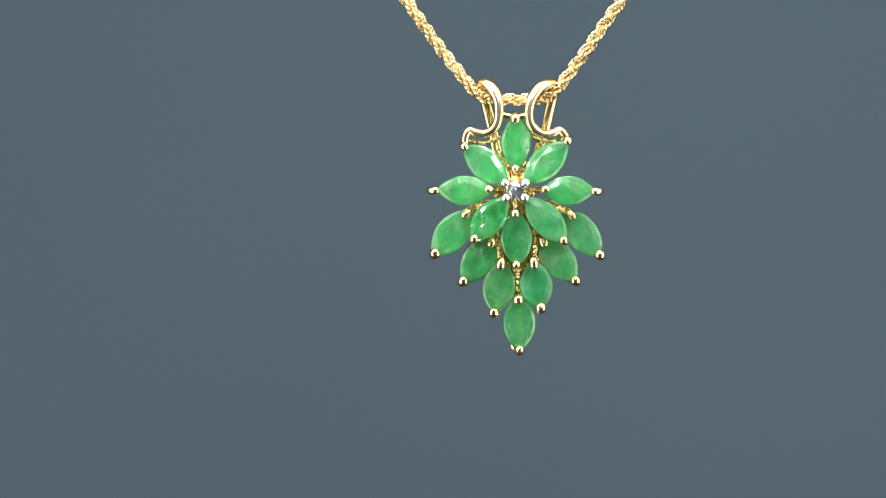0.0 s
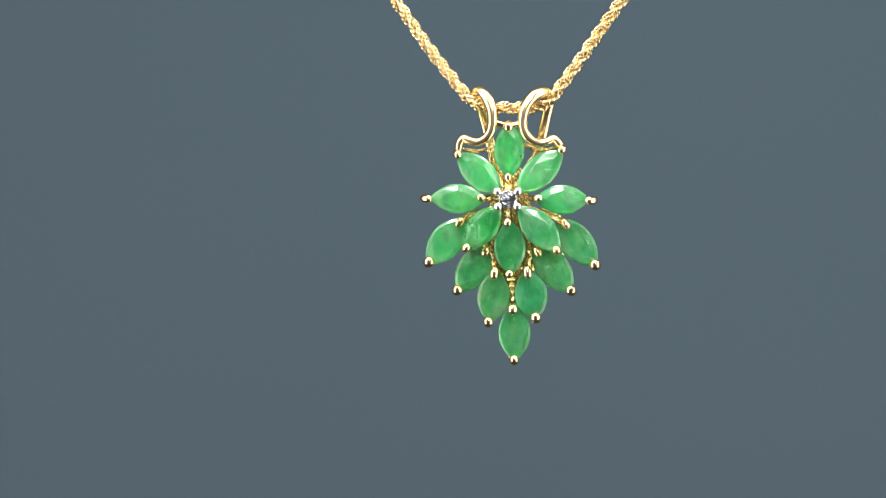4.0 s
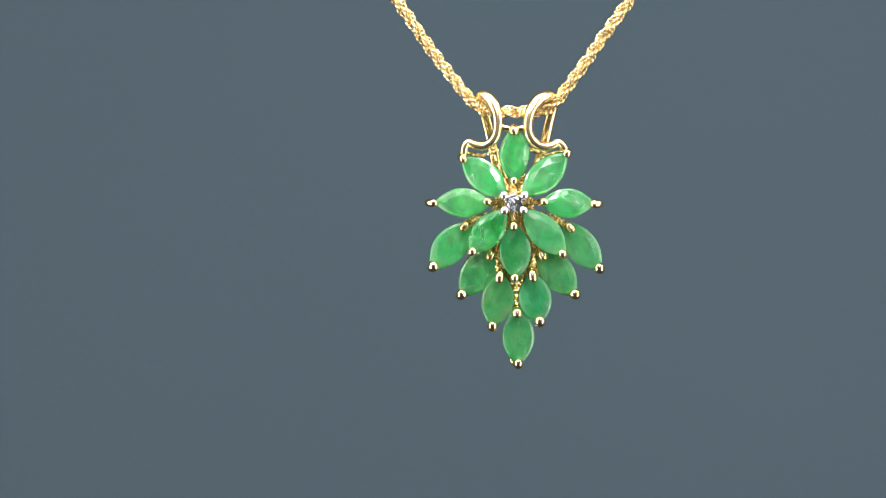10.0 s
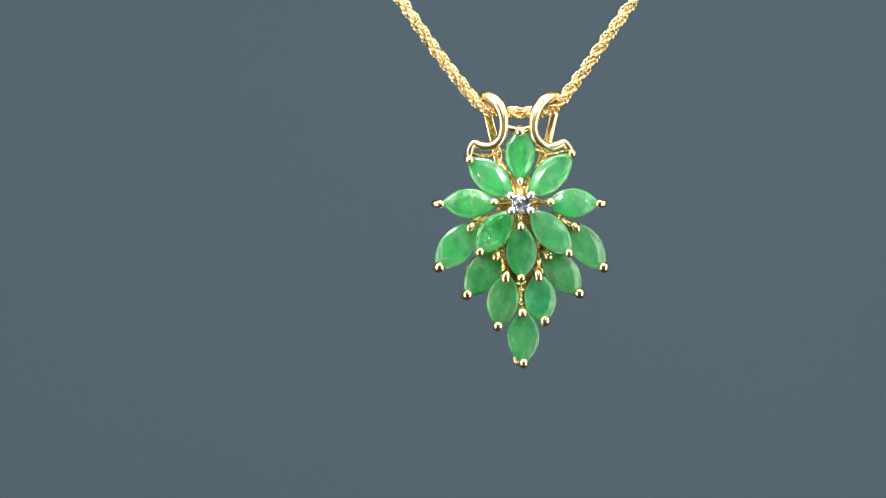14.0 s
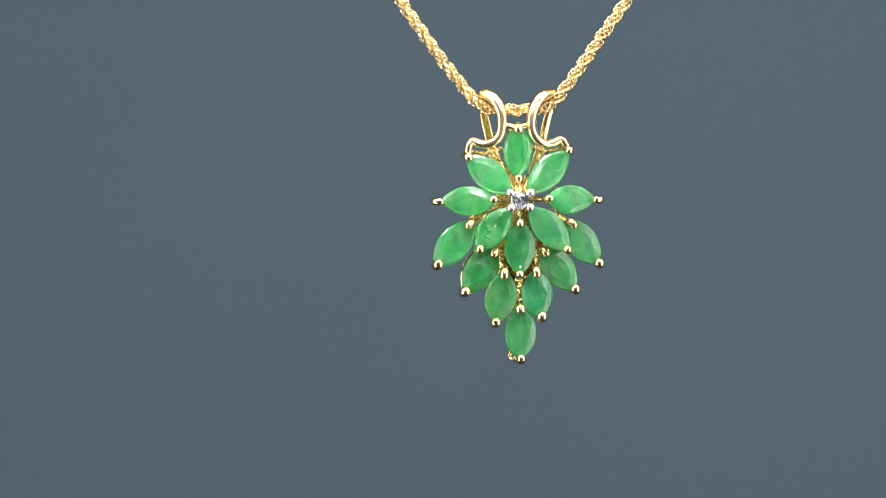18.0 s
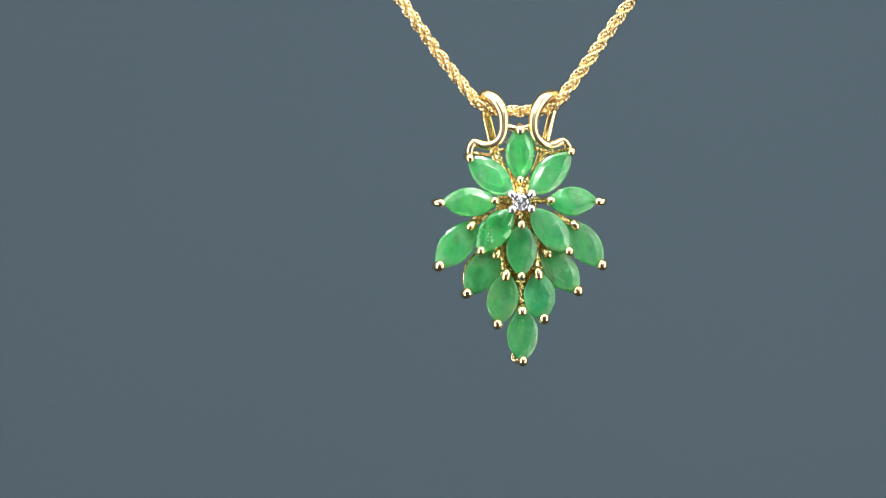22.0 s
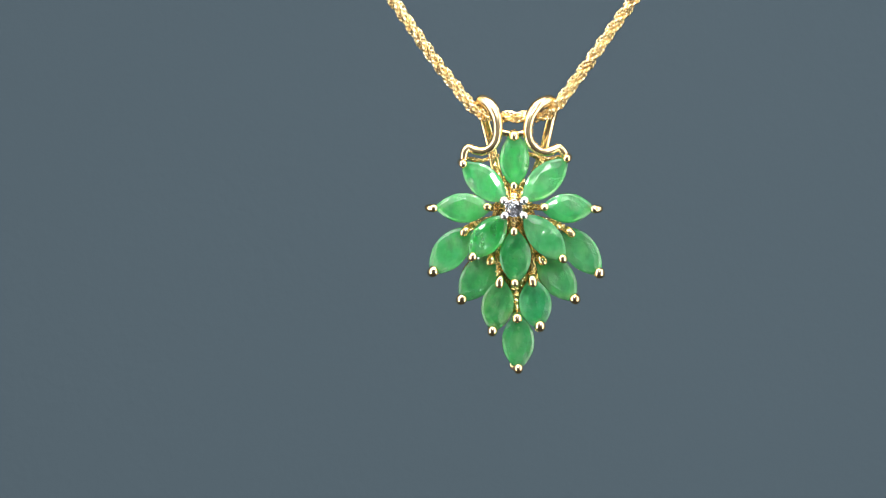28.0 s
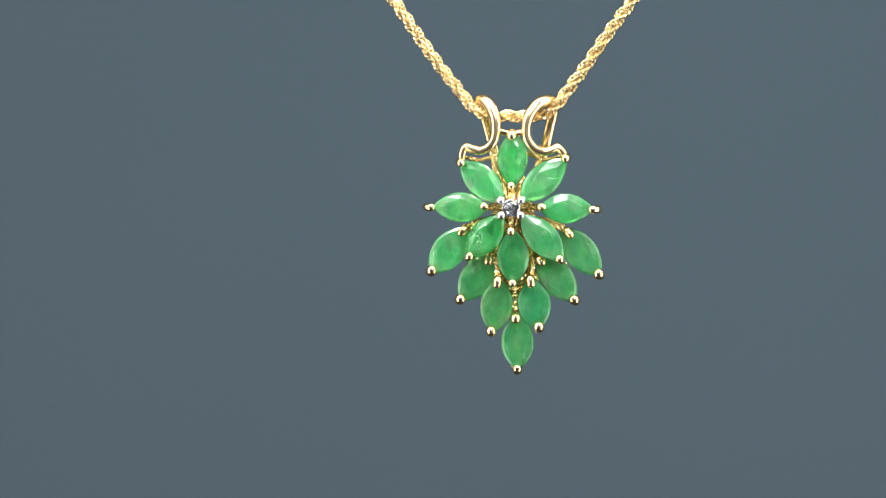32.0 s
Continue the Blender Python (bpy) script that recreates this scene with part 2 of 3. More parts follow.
def setting(p, q, wide, lean, low):
    """The open gold basket under a stone: an upper and a lower pointed ring and four uprights."""
    mid, along, across, out, a = stone_frame(p, q, lean)
    verts, faces = [], []
    for scale, high, r in ((0.84, -0.50, 0.22), (low, -1.45, 0.2)):
        ring = [mid + along * (x * scale) + across * (y * scale) + out * high for x, y in oval(a, wide / 2, 14)]
        tube_data(ring, r, 8, True, verts=verts, faces=faces)
    for x, s in ((0.45, 1), (0.45, -1), (-0.45, 1), (-0.45, -1)):
        y = marquise(wide / 2, x) * s
        top = mid + along * (x * a * 0.84) + across * (y * 0.84) - out * 0.5
        base = mid + along * (x * a * low) + across * (y * low) - out * 1.45
        tube_data([top, base], 0.2, 8, verts=verts, faces=faces)
    return part("setting", mesh_of("setting", verts, faces, GOLD), pendant, "open cast gold basket under a stone")


UPPER_STONES = (
    ("top", (-0.09, -0.50, 7.44), (-0.09, -0.45, 1.83), 2.93, 0.0),
    ("upper_left", (-5.20, 0.00, 4.46), (-0.85, -1.00, 0.55), 2.96, -0.06),
    ("upper_right", (5.13, 0.00, 4.70), (0.57, -1.00, 0.55), 2.98, 0.03),
    ("left", (-7.86, 0.15, 0.06), (-2.29, -0.90, -0.04), 2.89, 0.0),
    ("right", (7.70, 0.00, -0.17), (2.32, -0.90, -0.05), 2.89, 0.0),
    ("mid_left", (-4.53, -0.80, -4.83), (-0.89, -1.10, -0.66), 3.00, -0.1),
    ("mid_right", (4.81, -0.80, -5.14), (0.70, -1.10, -0.63), 3.00, 0.1),
    ("centre", (-0.03, 0.10, -7.52), (-0.13, -1.00, -1.95), 3.1, 0.0),
)
LOWER_STONES = (
    ("lower_left", (-8.28, 1.50, -6.53), (-4.28, 0.50, -1.82), 3.22, -0.08),
    ("lower_right", (8.37, 1.60, -6.80), (4.43, 0.50, -1.90), 3.15, 0.06),
    ("bottom_left", (-5.36, 1.90, -9.25), (-1.80, 0.95, -4.35), 3.28, -0.06),
    ("bottom_right", (5.94, 1.90, -9.32), (2.15, 0.95, -4.40), 3.25, 0.04),
    ("low_left", (-2.22, 1.90, -12.34), (-1.30, 0.65, -6.85), 3.17, -0.05),
    ("low_right", (2.33, 1.90, -12.08), (1.50, 0.65, -6.80), 3.22, 0.05),
    ("tip", (0.28, 2.10, -16.05), (0.23, 1.60, -10.25), 3.2, 0.0),
)
STONES = UPPER_STONES + LOWER_STONES
# each stone's own tone, as natural emeralds differ; brightness tuned one by one
TINTS = {
    "top": ((1.02, 1.22, 1.10), "clear bright green"), "upper_left": ((1.05, 1.04, 1.04), "cloudy green"),
    "upper_right": ((0.95, 1.00, 0.95), "cloudy green"), "left": ((1.22, 1.07, 1.02), "pale speckled green"),
    "right": ((0.84, 0.92, 0.88), "cloudy green"), "mid_left": ((0.83, 1.00, 0.85), "clear bright green"),
    "mid_right": ((1.05, 0.87, 0.97), "pale milky green"), "centre": ((0.70, 0.82, 0.79), "deep green"),
    "lower_left": ((1.02, 1.00, 0.97), "speckled green"), "lower_right": ((1.08, 0.92, 1.0), "pale milky green"),
    "bottom_left": ((1.02, 0.95, 0.90), "dull green"), "bottom_right": ((1.25, 0.95, 0.95), "pale yellowish green"),
    "low_left": ((1.12, 0.85, 0.83), "pale yellowish green"), "low_right": ((0.95, 0.98, 1.15), "bluish green"),
    "tip": ((0.72, 0.76, 0.77), "cloudy green"),
}
SETTINGS = {}
for number, (place, p, q, wide, lean) in enumerate(STONES):
    emerald(p, q, wide, lean, number, CLEAR_EMERALD if place in ("top", "mid_left") else EMERALD, TINTS[place])
    SETTINGS[place] = setting(p, q, wide, lean, {"bottom_left": 0.93, "bottom_right": 0.9, "lower_left": 0.78, "lower_right": 0.78}.get(place, 0.66))

# the tip of each claw, the stone it holds, its thickness and how far its head is drawn out
UPPER_CLAWS = (
    ((-0.15, -1.14, 7.03), "top", 0.48, 0.12), ((-0.20, -1.06, 2.01), "top", 0.38, 0.12),
    ((-5.13, -0.60, 4.34), "upper_left", 0.42, 0.12), ((5.05, -0.50, 4.77), "upper_right", 0.42, 0.12),
    ((-8.18, -0.50, 0.03), "left", 0.40, 0.26), ((-2.72, -1.50, 0.15), "left", 0.38, 0.12),
    ((7.84, -0.70, -0.20), "right", 0.42, 0.26), ((2.65, -1.50, 0.07), "right", 0.38, 0.12),
    ((-8.04, 0.90, -6.23), "lower_left", 0.53, 0.12), ((-4.88, -0.10, -2.22), "lower_left", 0.40, 0.26),
    ((8.19, 0.95, -6.55), "lower_right", 0.53, 0.12), ((5.24, -0.10, -2.43), "lower_right", 0.40, 0.26),
    ((-4.31, -1.45, -4.74), "mid_left", 0.42, 0.12), ((4.51, -1.55, -4.99), "mid_right", 0.42, 0.12),
    ((-0.25, -1.69, -2.17), "centre", 0.40, 0.12), ((-0.13, -0.42, -7.38), "centre", 0.42, 0.12),
)
LOWER_CLAWS = (
    ((-5.29, 1.34, -9.00), "bottom_left", 0.52, 0.12), ((-2.35, 0.30, -5.03), "bottom_left", 0.42, 0.26),
    ((5.83, 1.36, -9.07), "bottom_right", 0.52, 0.12), ((2.50, 0.30, -5.10), "bottom_right", 0.42, 0.26),
    ((-2.29, 1.30, -12.13), "low_left", 0.50, 0.12), ((-1.59, -0.17, -7.15), "low_left", 0.44, 0.26),
    ((2.36, 1.30, -11.71), "low_right", 0.55, 0.12), ((1.60, -0.17, -7.10), "low_right", 0.44, 0.26),
    ((0.23, 1.55, -15.84), "tip", 0.46, 0.12), ((0.12, 0.92, -10.71), "tip", 0.50, 0.12),
)
by_place = {s[0]: s[1:] for s in STONES}
for tip, place, r, drawn in UPPER_CLAWS + LOWER_CLAWS:
    p, q, wide, lean = by_place[place]
    mid, along, across, out, a = stone_frame(p, q, lean)
    tip = Vector(tip)
    s = 1 if (tip - mid).dot(along) > 0 else -1
    head = tip - along * (s * drawn) + out * 0.02
    bend = tip + along * (s * (drawn - 0.06)) - out * 0.16
    low = tip + along * (s * (drawn + 0.04)) + Vector((0, 0.9, 0))
    foot = tip + along * (s * (drawn - 0.1)) + Vector((0, 2.2, 0))
    path = smooth_path([head, bend, low, foot], 0.12)
    n = len(path)
    radii = [r * (1.04 - 0.3 * min(1, i / n * 1.5)) for i in range(n)]
    tube("claw", path, radii, GOLD, SETTINGS[place], sides=14)

# the bail: two ears of wire that bend over the chain, with flat back legs
EARS = (
    ((-3.16, 1.75, 9.39), (-3.31, 1.25, 10.11), (-3.09, 0.50, 10.39), (-2.35, -0.25, 9.90), (-1.81, -0.60, 8.82),
     (-1.69, -0.70, 7.60), (-1.87, -0.70, 6.51), (-2.47, -0.60, 5.75), (-3.34, -0.40, 5.48), (-4.09, -0.30, 5.65),
     (-4.58, -0.20, 5.82), (-4.91, -0.20, 5.33), (-5.02, -0.10, 4.51)),
    ((3.68, 1.75, 9.30), (3.69, 1.25, 10.02), (3.34, 0.50, 10.30), (2.30, -0.25, 9.89), (1.53, -0.60, 8.86),
     (1.22, -0.70, 7.56), (1.37, -0.70, 6.46), (1.97, -0.60, 5.69), (2.82, -0.40, 5.34), (3.60, -0.30, 5.49),
     (4.22, -0.20, 5.76), (4.60, -0.20, 5.42), (4.99, -0.10, 4.87)),
)
LEGS = (
    ((-3.20, 1.55, 9.75), (-3.05, 2.30, 9.2), (-2.65, 3.00, 7.84), (-2.10, 3.30, 5.52), (-1.60, 2.90, 2.75)),
    ((3.72, 1.55, 9.65), (3.78, 1.90, 9.1), (3.46, 2.30, 7.76), (2.90, 2.50, 5.45), (1.95, 2.60, 2.70)),
)
for ear, leg in zip(EARS, LEGS):
    path = smooth_path(ear, 0.12)
    n = len(path)
    radii = [0.48 + 0.12 * math.exp(-((i / n - 0.27) / 0.16) ** 2) - 0.12 * max(0.0, (i / n - 0.62) / 0.38) for i in range(n)]
    loop = tube("bail_loop", path, radii, WIRE_GOLD, pendant, "polished gold wire loop that holds the chain", sides=16)
    tube("back_leg", smooth_path(leg, 0.3), 0.48, LEG_GOLD, loop, "flat gold bar behind the loop", sides=12, flat=0.45)
tube("cross_bar", smooth_path([(-1.62, -0.45, 7.45), (-0.9, -0.55, 7.18), (-0.12, -0.65, 7.08), (0.6, -0.55, 7.16), (1.30, -0.45, 7.42)], 0.15), 0.31, GOLD, pendant, sides=10)

plate = smooth_path([(-0.1, 2.0, 2.2), (-0.1, 2.1, -1.0), (-0.1, 2.4, -4.0), (0, 2.8, -8.6)], 0.4)
n = len(plate)
tube("back_plate", plate, [2.3 * math.sin(math.pi * (0.18 + 0.68 * i / n)) for i in range(n)], CAST_GOLD, pendant, "rough cast gold back plate", sides=20, flat=0.14)
# the stem and ribs behind the stones
tube("stem", smooth_path([(-0.1, 1.6, 6.8), (-0.1, 1.7, 2.0), (-0.1, 1.6, -3.0), (0, 2.2, -7.5), (0.1, 2.5, -10.5), (0.2, 3.2, -14.0)], 0.3),
     0.5, CAST_GOLD, pendant, "rough cast gold stem behind the stones", sides=10)
for place, p, q, wide, lean in STONES:
    if place in ("top", "centre", "tip"):
        continue
    mid, along, across, out, a = stone_frame(p, q, lean)
    hub = Vector((0, 1.9, min(2.0, Vector(q).z + 0.8)))
    tube("rib", smooth_path([hub, Vector(q) - out * 1.7, mid - out * 1.5 + along * a * 0.3], 0.25), 0.3, CAST_GOLD, pendant, sides=8)
rod = smooth_path([(-0.05, 0.9, -7.6), (0.02, 1.6, -9.2), (0.1, 1.9, -10.7)], 0.1)
tube("post", rod, [0.38 + 0.12 * math.sin(i * 0.85) * random.Random(i).uniform(0.5, 1.4) for i in range(len(rod))], CAST_GOLD, pendant, sides=12)
tube("rear_wire", smooth_path([(0.25, 3.5, -16.05), (0.05, 4.2, -16.1), (-0.28, 4.7, -15.75), (-0.2, 4.5, -15.1), (0.1, 3.2, -13.6)], 0.12), 0.21, GOLD, pendant, sides=8)
# white cup added behind the diamond to throw light back through it
tube("collet", smooth_path([(-0.22, 1.5, 0), (-0.22, -0.85, 0)], 0.3), 0.66, WHITE_GOLD, pendant, sides=16)
tube("collet", smooth_path([(-0.18, 0.2, 1.75), (-0.2, -0.9, 0.95)], 0.3), 0.42, CAST_GOLD, pendant, sides=12)
# arms from the middle out to the inner claws, and the wires that show between the stones
ARMS = (
    ((-0.8, 0.5, 0.0), (-1.7, 0.5, 0.0), (-2.7, -0.2, 0.1), 0.32), ((0.5, 0.5, 0.0), (1.6, 0.5, 0.0), (2.7, -0.2, 0.05), 0.32),
    ((-0.9, -0.3, -0.8), (-3.0, 0.25, -1.35), (-4.9, 0.5, -2.2), 0.32), ((0.6, -0.3, -0.8), (3.1, 0.25, -1.4), (5.2, 0.5, -2.4), 0.32),
    ((-0.9, -0.1, -1.6), (-1.7, 1.0, -4.6), (-1.55, 1.0, -7.2), 0.3), ((0.7, -0.1, -1.6), (1.7, 1.0, -4.6), (1.55, 1.0, -7.2), 0.3),
)
WIRES = (
    ((-2.15, 0.25, 4.75), (-1.22, 0.0, 2.45), (-0.70, -0.6, 0.95), 0.19), ((2.65, 0.25, 4.7), (1.22, 0.0, 2.6), (0.45, -0.6, 0.95), 0.19),
    ((-4.75, 0.25, 4.85), (-3.2, 0.45, 4.55), (-1.65, 0.2, 5.05), 0.20), ((4.65, 0.25, 4.95), (2.9, 0.45, 4.6), (1.4, 0.2, 5.2), 0.20),
    ((-0.25, -0.6, -0.7), (-0.25, -0.7, -1.4), (-0.25, -0.9, -2.3), 0.34),
    ((-2.3, 1.2, -4.2), (-2.6, 1.4, -5.6), (-1.7, 1.6, -7.4), 0.4), ((2.4, 1.2, -4.2), (2.7, 1.4, -5.6), (1.7, 1.6, -7.4), 0.4),
)
grit = random.Random(11)
for a, b, c, r in ARMS + WIRES:
    path = smooth_path([a, b, c], 0.16)
    tube("arm", path, [r * grit.uniform(0.72, 1.28) for _ in path], CAST_GOLD, pendant, "rough cast gold arm", sides=10)


def diamond(centre, r):
    bm = bmesh.new()
    tilt = Euler((radians(-13), 0, radians(-15))).to_matrix()
    for radius, high, count, turn in ((0.56, 0.34, 8, 0), (0.86, 0.2, 8, 0.5), (1.0, 0.03, 16, 0), (1.0, -0.03, 16, 0), (0.4, -0.50, 8, 0.5), (0.02, -0.75, 4, 0)):
        for k in range(count):
            ang = 2 * math.pi * (k + turn) / count
            bm.verts.new((Vector(centre) + tilt @ Vector((r * radius * math.cos(ang), -r * high, r * radius * math.sin(ang)))) * MM)
    bmesh.ops.convex_hull(bm, input=bm.verts)
    bmesh.ops.delete(bm, geom=[v for v in bm.verts if not v.link_faces], context="VERTS")
    me = bpy.data.meshes.new("diamond")
    bm.to_mesh(me)
    bm.free()
    me.materials.append(DIAMOND)
    part("diamond", me, pendant, "small round brilliant clear stone")


diamond((-0.22, -1.75, -0.02), 0.84)
# bright ring, added beneath the diamond so that it looks lighter
seat = [Vector((-0.22 + 0.72 * math.cos(2 * math.pi * k / 24), -1.40, -0.02 + 0.72 * math.sin(2 * math.pi * k / 24))) for k in range(24)]
tube("added_seat", seat, 0.17, WHITE_GOLD, pendant, "white gold ring added under the clear stone to brighten it", sides=10, closed=True)
for x, z in ((-1.27, 0.80), (0.83, 0.80), (-1.24, -0.76), (0.78, -0.76)):
    path = smooth_path([(x * 0.92 - 0.02, -2.0, z * 0.92), (x, -1.85, z), (x * 0.8, -0.6, z * 0.85)], 0.12)
    n = len(path)
    tube("white_claw", path, [0.44 - 0.12 * min(1, 2 * i / n) for i in range(n)], WHITE_GOLD, pendant, "white gold claw", sides=14)

# ---- the chain: three strands of small rings, twisted ----
necklace = tagged(new("necklace_chain"), "twisted yellow gold rope chain threaded through the pendant", "chain")
RUN = ((-9.06, 0.45, 16.31), (-6.90, 0.55, 13.28), (-5.76, 0.65, 11.84), (-4.61, 0.75, 10.35), (-3.69, 0.75, 9.41),
       (-2.71, 0.70, 8.90), (-1.29, 0.60, 8.77), (0.09, 0.60, 8.76), (1.63, 0.60, 8.74), (2.84, 0.60, 8.88),
       (3.89, 0.50, 9.58), (5.26, 0.26, 11.32), (7.03, -0.06, 13.72), (8.20, -0.27, 15.41), (9.36, -0.56, 17.05))
LEAD, STRANDS, CORE, WIRE = 4.7, 3, 0.375, 0.135
left_out, right_out = Vector((-0.560, -0.015, 0.828)), Vector((0.587, -0.078, 0.806))
run = smooth_path([Vector(RUN[0]) + left_out * 12] + [Vector(p) for p in RUN] + [Vector(RUN[-1]) + right_out * 11], 0.1)
run_frames = frames_along(run)


def strand_point(i, k):
    t, u, v = run_frames[i]
    ang = 2 * math.pi * (i * 0.1 / LEAD + k / STRANDS)
    return run[i] + (u * math.cos(ang) + v * math.sin(ang)) * CORE


def ring_data(verts, faces, m, around=12, sides=5):
    """One oval link, long in x, lying in the xy plane."""
    base = len(verts)
    for i in range(around):
        a = 2 * math.pi * i / around
        for j in range(sides):
            b = 2 * math.pi * j / sides
            r = WIRE * math.cos(b)
            verts.append(m @ Vector(((0.22 + r) * math.cos(a), (0.195 + r) * math.sin(a), WIRE * math.sin(b))))
    for i in range(around):
        for j in range(sides):
            faces.append((base + i * sides + j, base + ((i + 1) % around) * sides + j,
                          base + ((i + 1) % around) * sides + (j + 1) % sides, base + i * sides + (j + 1) % sides))


places = []
shake = random.Random(5)
for k in range(STRANDS):
    for i in range(1 + k, len(run) - 1, 4):
        p = strand_point(i, k)
        along = (strand_point(i + 1, k) - strand_point(i - 1, k)).normalized()
        outward = (p - run[i]).normalized()
        outward = (outward - along * outward.dot(along)).normalized()
        cross = outward.cross(along)
        turn = Matrix((along, cross, outward)).transposed().to_4x4()
        # the links overlap like scales, each leaning the same way
        roll, yaw = 54 + shake.uniform(-5, 5), 32 + shake.uniform(-6, 6)
        places.append((abs(i - len(run) / 2), Matrix.Translation(p) @ turn @ pose(0, 0, 0, roll, 0, yaw)))
places.sort(key=lambda x: x[0])
lv, lf = [], []
ring_data(lv, lf, Matrix())
LINK = mesh_of("link", lv, lf, CHAIN_GOLD)
verts, faces = tube_data(run, 0.2, 10)
for _, m in places[300:]:
    ring_data(verts, faces, m)
cord = part("cord", mesh_of("cord", verts, faces, CHAIN_GOLD), necklace)
for _, m in places[:300]:
    ob = part("link", LINK, cord)
    ob.matrix_local = Matrix.Translation(m.translation * MM) @ m.to_3x3().to_4x4()
# the rest of the chain, up to the ceiling
for start, way, far in ((run[0], left_out, 572), (run[-1], right_out, 588)):
    verts, faces = [], []
    side = way.cross(Vector((0, 1, 0))).normalized()
    other = way.cross(side)
    for k in range(STRANDS):
        line = []
        for i in range(far + 1):
            ang = 2 * math.pi * (i / LEAD + k / STRANDS)
            line.append(start + way * i + (side * math.cos(ang) + other * math.sin(ang)) * CORE)
        tube_data(line, 0.26, 6, verts=verts, faces=faces)
    part("upper_cord", mesh_of("upper_cord", verts, faces, CHAIN_GOLD), necklace)


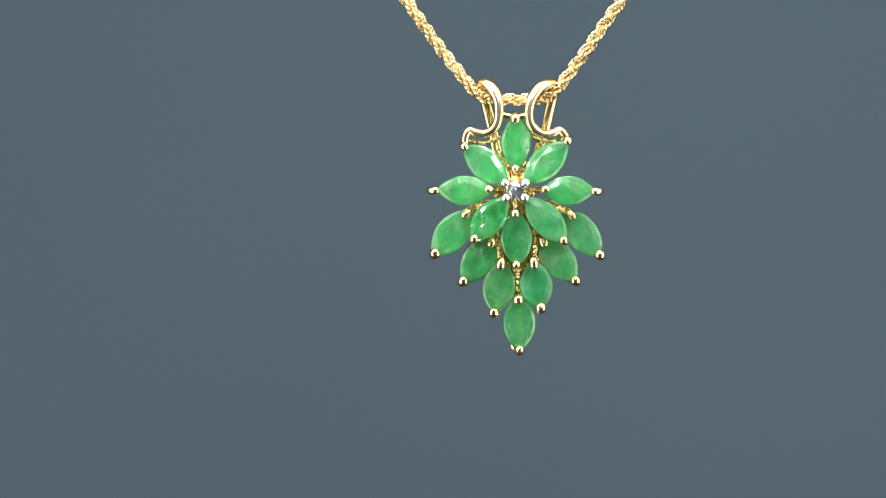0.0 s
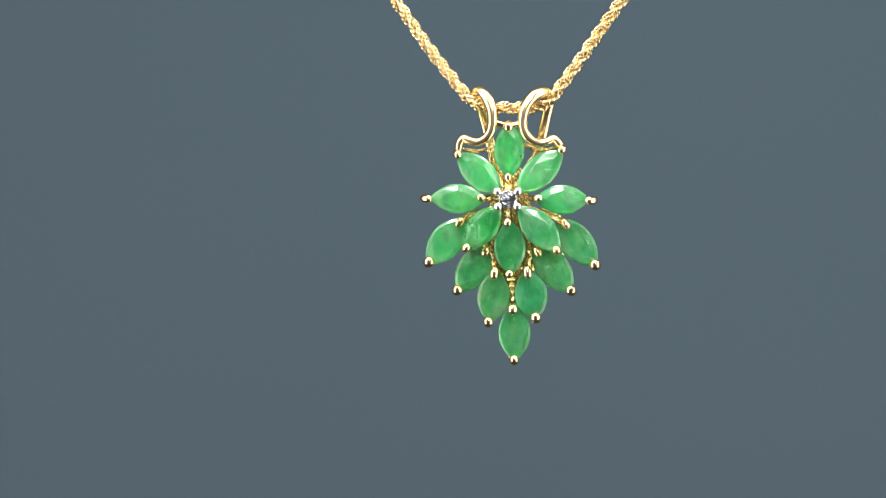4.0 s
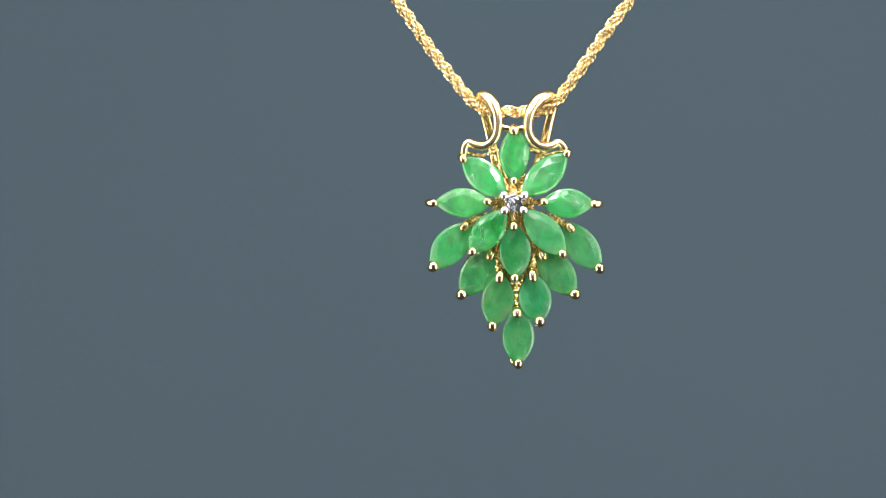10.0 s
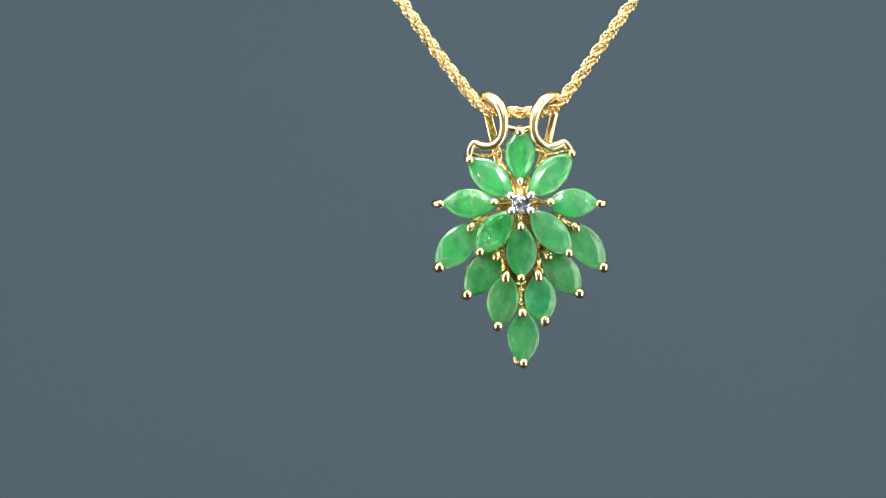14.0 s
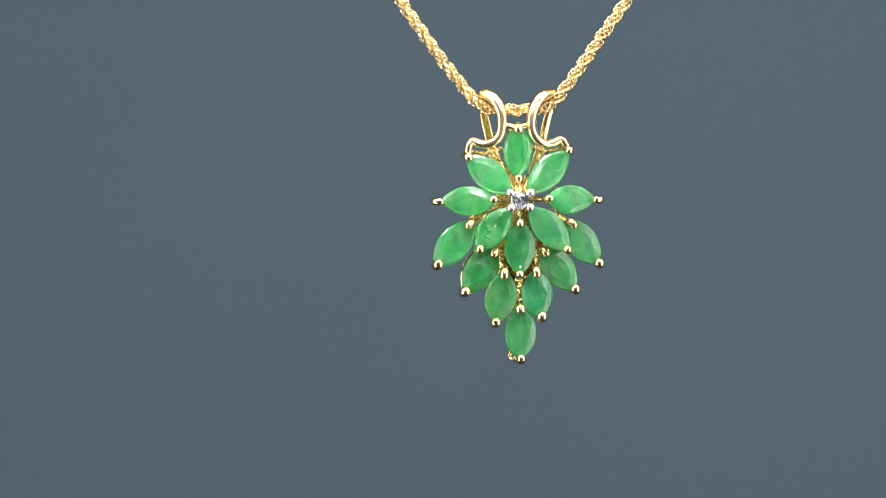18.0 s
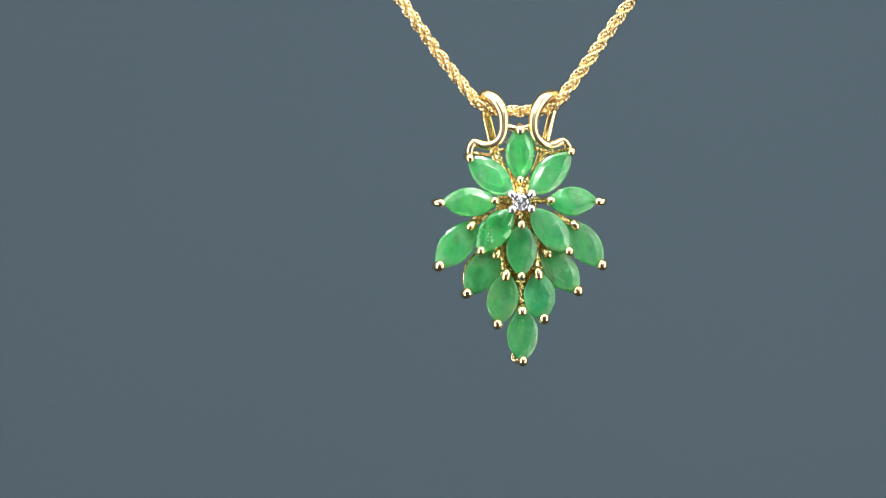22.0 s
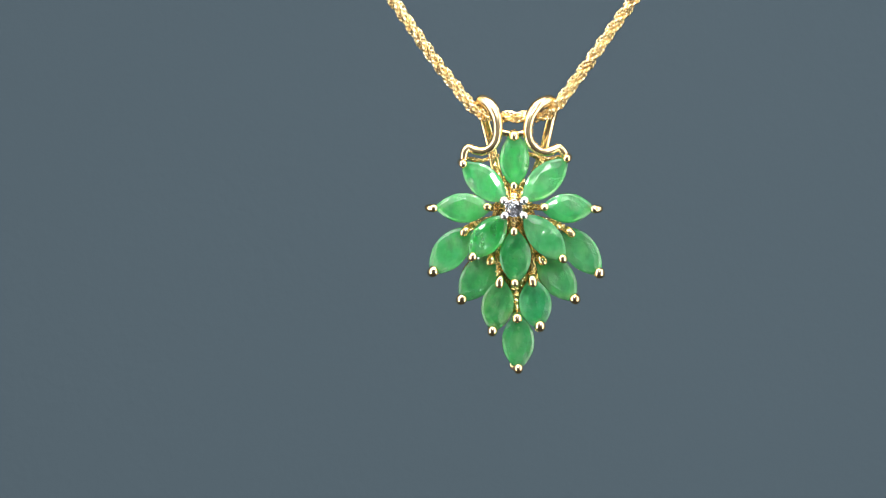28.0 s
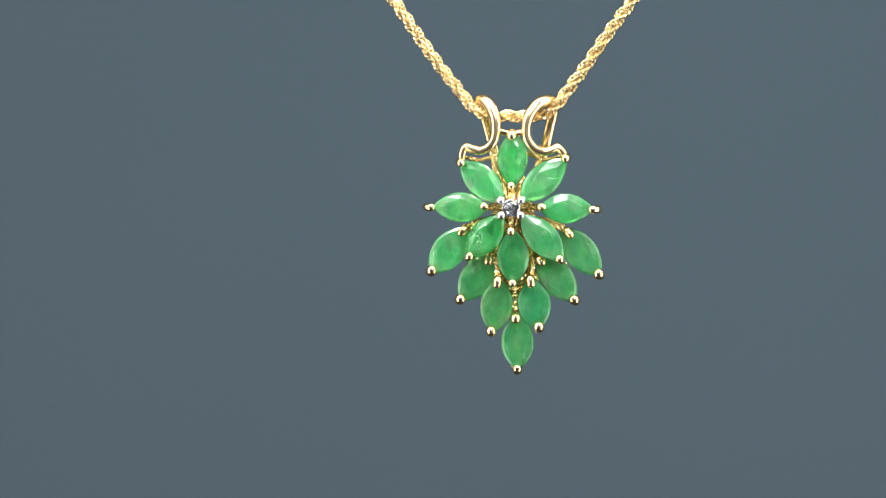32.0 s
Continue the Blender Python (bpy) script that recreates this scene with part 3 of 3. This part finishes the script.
def motions():
    rows = [
        (0, pose(0.007173, 0.001382, 0.005764, 3.27, -0.63, 1.90)),
        (0.5, pose(0.007100, 0.001026, 0.005518, 3.24, -0.58, 1.66)),
        (1, pose(0.007022, 0.000706, 0.005434, 3.24, -0.52, 1.26)),
        (1.5, pose(0.006963, 0.000418, 0.005467, 3.24, -0.46, 0.72)),
        (2, pose(0.006909, 0.000205, 0.005292, 3.25, -0.39, 0.07)),
        (2.5, pose(0.006833, 0.000072, 0.005020, 3.25, -0.35, -0.33)),
        (3, pose(0.006736, -0.000124, 0.005000, 3.23, -0.33, -0.71)),
        (3.5, pose(0.006616, -0.000545, 0.004949, 3.21, -0.27, -1.74)),
        (5.5, pose(0.006159, -0.001651, 0.004560, 3.01, 0.02, -3.70)),
        (6, pose(0.005974, -0.001774, 0.004408, 2.95, -0.04, -3.12)),
        (6.5, pose(0.006162, -0.001696, 0.004502, 2.89, -0.09, -2.59)),
        (7, pose(0.006323, -0.001560, 0.004584, 2.83, -0.12, -2.35)),
        (7.5, pose(0.006313, -0.001457, 0.004493, 2.79, -0.15, -2.07)),
        (8, pose(0.006441, -0.001381, 0.004440, 2.77, -0.19, -1.72)),
        (8.5, pose(0.006694, -0.001279, 0.004580, 2.77, -0.25, -1.30)),
        (9, pose(0.006801, -0.001140, 0.004603, 2.77, -0.33, -0.56)),
        (9.5, pose(0.006890, -0.000956, 0.004499, 2.77, -0.42, 0.30)),
        (10, pose(0.007010, -0.000716, 0.004511, 2.77, -0.50, 1.24)),
        (10.5, pose(0.007102, -0.000485, 0.004627, 2.77, -0.57, 1.78)),
        (11, pose(0.007236, -0.000351, 0.004582, 2.77, -0.63, 2.15)),
        (11.5, pose(0.007312, -0.000268, 0.004500, 2.76, -0.70, 2.69)),
        (12, pose(0.007277, -0.000137, 0.004606, 2.75, -0.77, 3.22)),
        (12.5, pose(0.007361, 0.000051, 0.004500, 2.74, -0.83, 3.66)),
        (13, pose(0.007517, 0.000280, 0.004273, 2.74, -0.89, 4.16)),
        (13.5, pose(0.007585, 0.000590, 0.004304, 2.74, -0.96, 4.75)),
        (14, pose(0.007590, 0.000993, 0.004517, 2.74, -1.04, 5.27)),
        (14.5, pose(0.007694, 0.001400, 0.004553, 2.76, -1.12, 5.66)),
        (16.5, pose(0.007719, 0.002218, 0.004739, 2.86, -1.42, 8.10)),
        (17, pose(0.007629, 0.002554, 0.004685, 2.88, -1.50, 8.95)),
        (17.5, pose(0.007387, 0.002887, 0.004854, 2.90, -1.56, 9.55)),
        (18, pose(0.007424, 0.003083, 0.004834, 2.89, -1.64, 10.09)),
        (18.5, pose(0.007634, 0.003186, 0.004781, 2.86, -1.71, 10.72)),
        (19, pose(0.007501, 0.003301, 0.005017, 2.82, -1.74, 11.13)),
        (19.5, pose(0.007345, 0.003409, 0.005154, 2.80, -1.70, 10.96)),
        (20, pose(0.007478, 0.003392, 0.004916, 2.79, -1.64, 10.40)),
        (20.5, pose(0.007626, 0.003218, 0.004830, 2.78, -1.59, 9.96)),
        (21, pose(0.007530, 0.002962, 0.004916, 2.78, -1.54, 9.57)),
        (21.5, pose(0.007416, 0.002652, 0.004917, 2.80, -1.47, 8.96)),
        (22, pose(0.007592, 0.002274, 0.004684, 2.83, -1.39, 8.35)),
        (22.5, pose(0.007561, 0.001893, 0.004654, 2.86, -1.32, 7.76)),
        (23, pose(0.007452, 0.001580, 0.004731, 2.89, -1.24, 7.16)),
        (23.5, pose(0.007470, 0.001306, 0.004582, 2.91, -1.17, 6.56)),
        (24, pose(0.007513, 0.001035, 0.004368, 2.93, -1.10, 6.02)),
        (24.5, pose(0.007361, 0.000792, 0.004380, 2.94, -1.03, 5.60)),
        (25, pose(0.007228, 0.000605, 0.004378, 2.95, -0.96, 5.10)),
        (25.5, pose(0.007246, 0.000449, 0.004129, 2.97, -0.91, 4.58)),
        (27.5, pose(0.007102, -0.000628, 0.003980, 3.08, -0.61, 1.85)),
        (28, pose(0.007018, -0.000588, 0.004030, 3.12, -0.57, 1.67)),
        (28.5, pose(0.007014, -0.000749, 0.004137, 3.17, -0.50, 1.15)),
        (29, pose(0.006966, -0.001203, 0.004019, 3.23, -0.40, 0.29)),
        (29.5, pose(0.006926, -0.001773, 0.003852, 3.26, -0.33, -0.30)),
        (30, pose(0.006889, -0.002201, 0.003860, 3.27, -0.28, -0.75)),
        (30.5, pose(0.006882, -0.002399, 0.003862, 3.25, -0.22, -1.21)),
        (31, pose(0.006730, -0.002499, 0.003697, 3.21, -0.15, -1.79)),
        (31.5, pose(0.006714, -0.002687, 0.003754, 3.15, -0.07, -2.46)),
        (32, pose(0.006815, -0.003102, 0.004020, 3.09, -0.01, -2.96)),
    ]
    walk(pendant, rows)
    walk(necklace, rows)


motions()
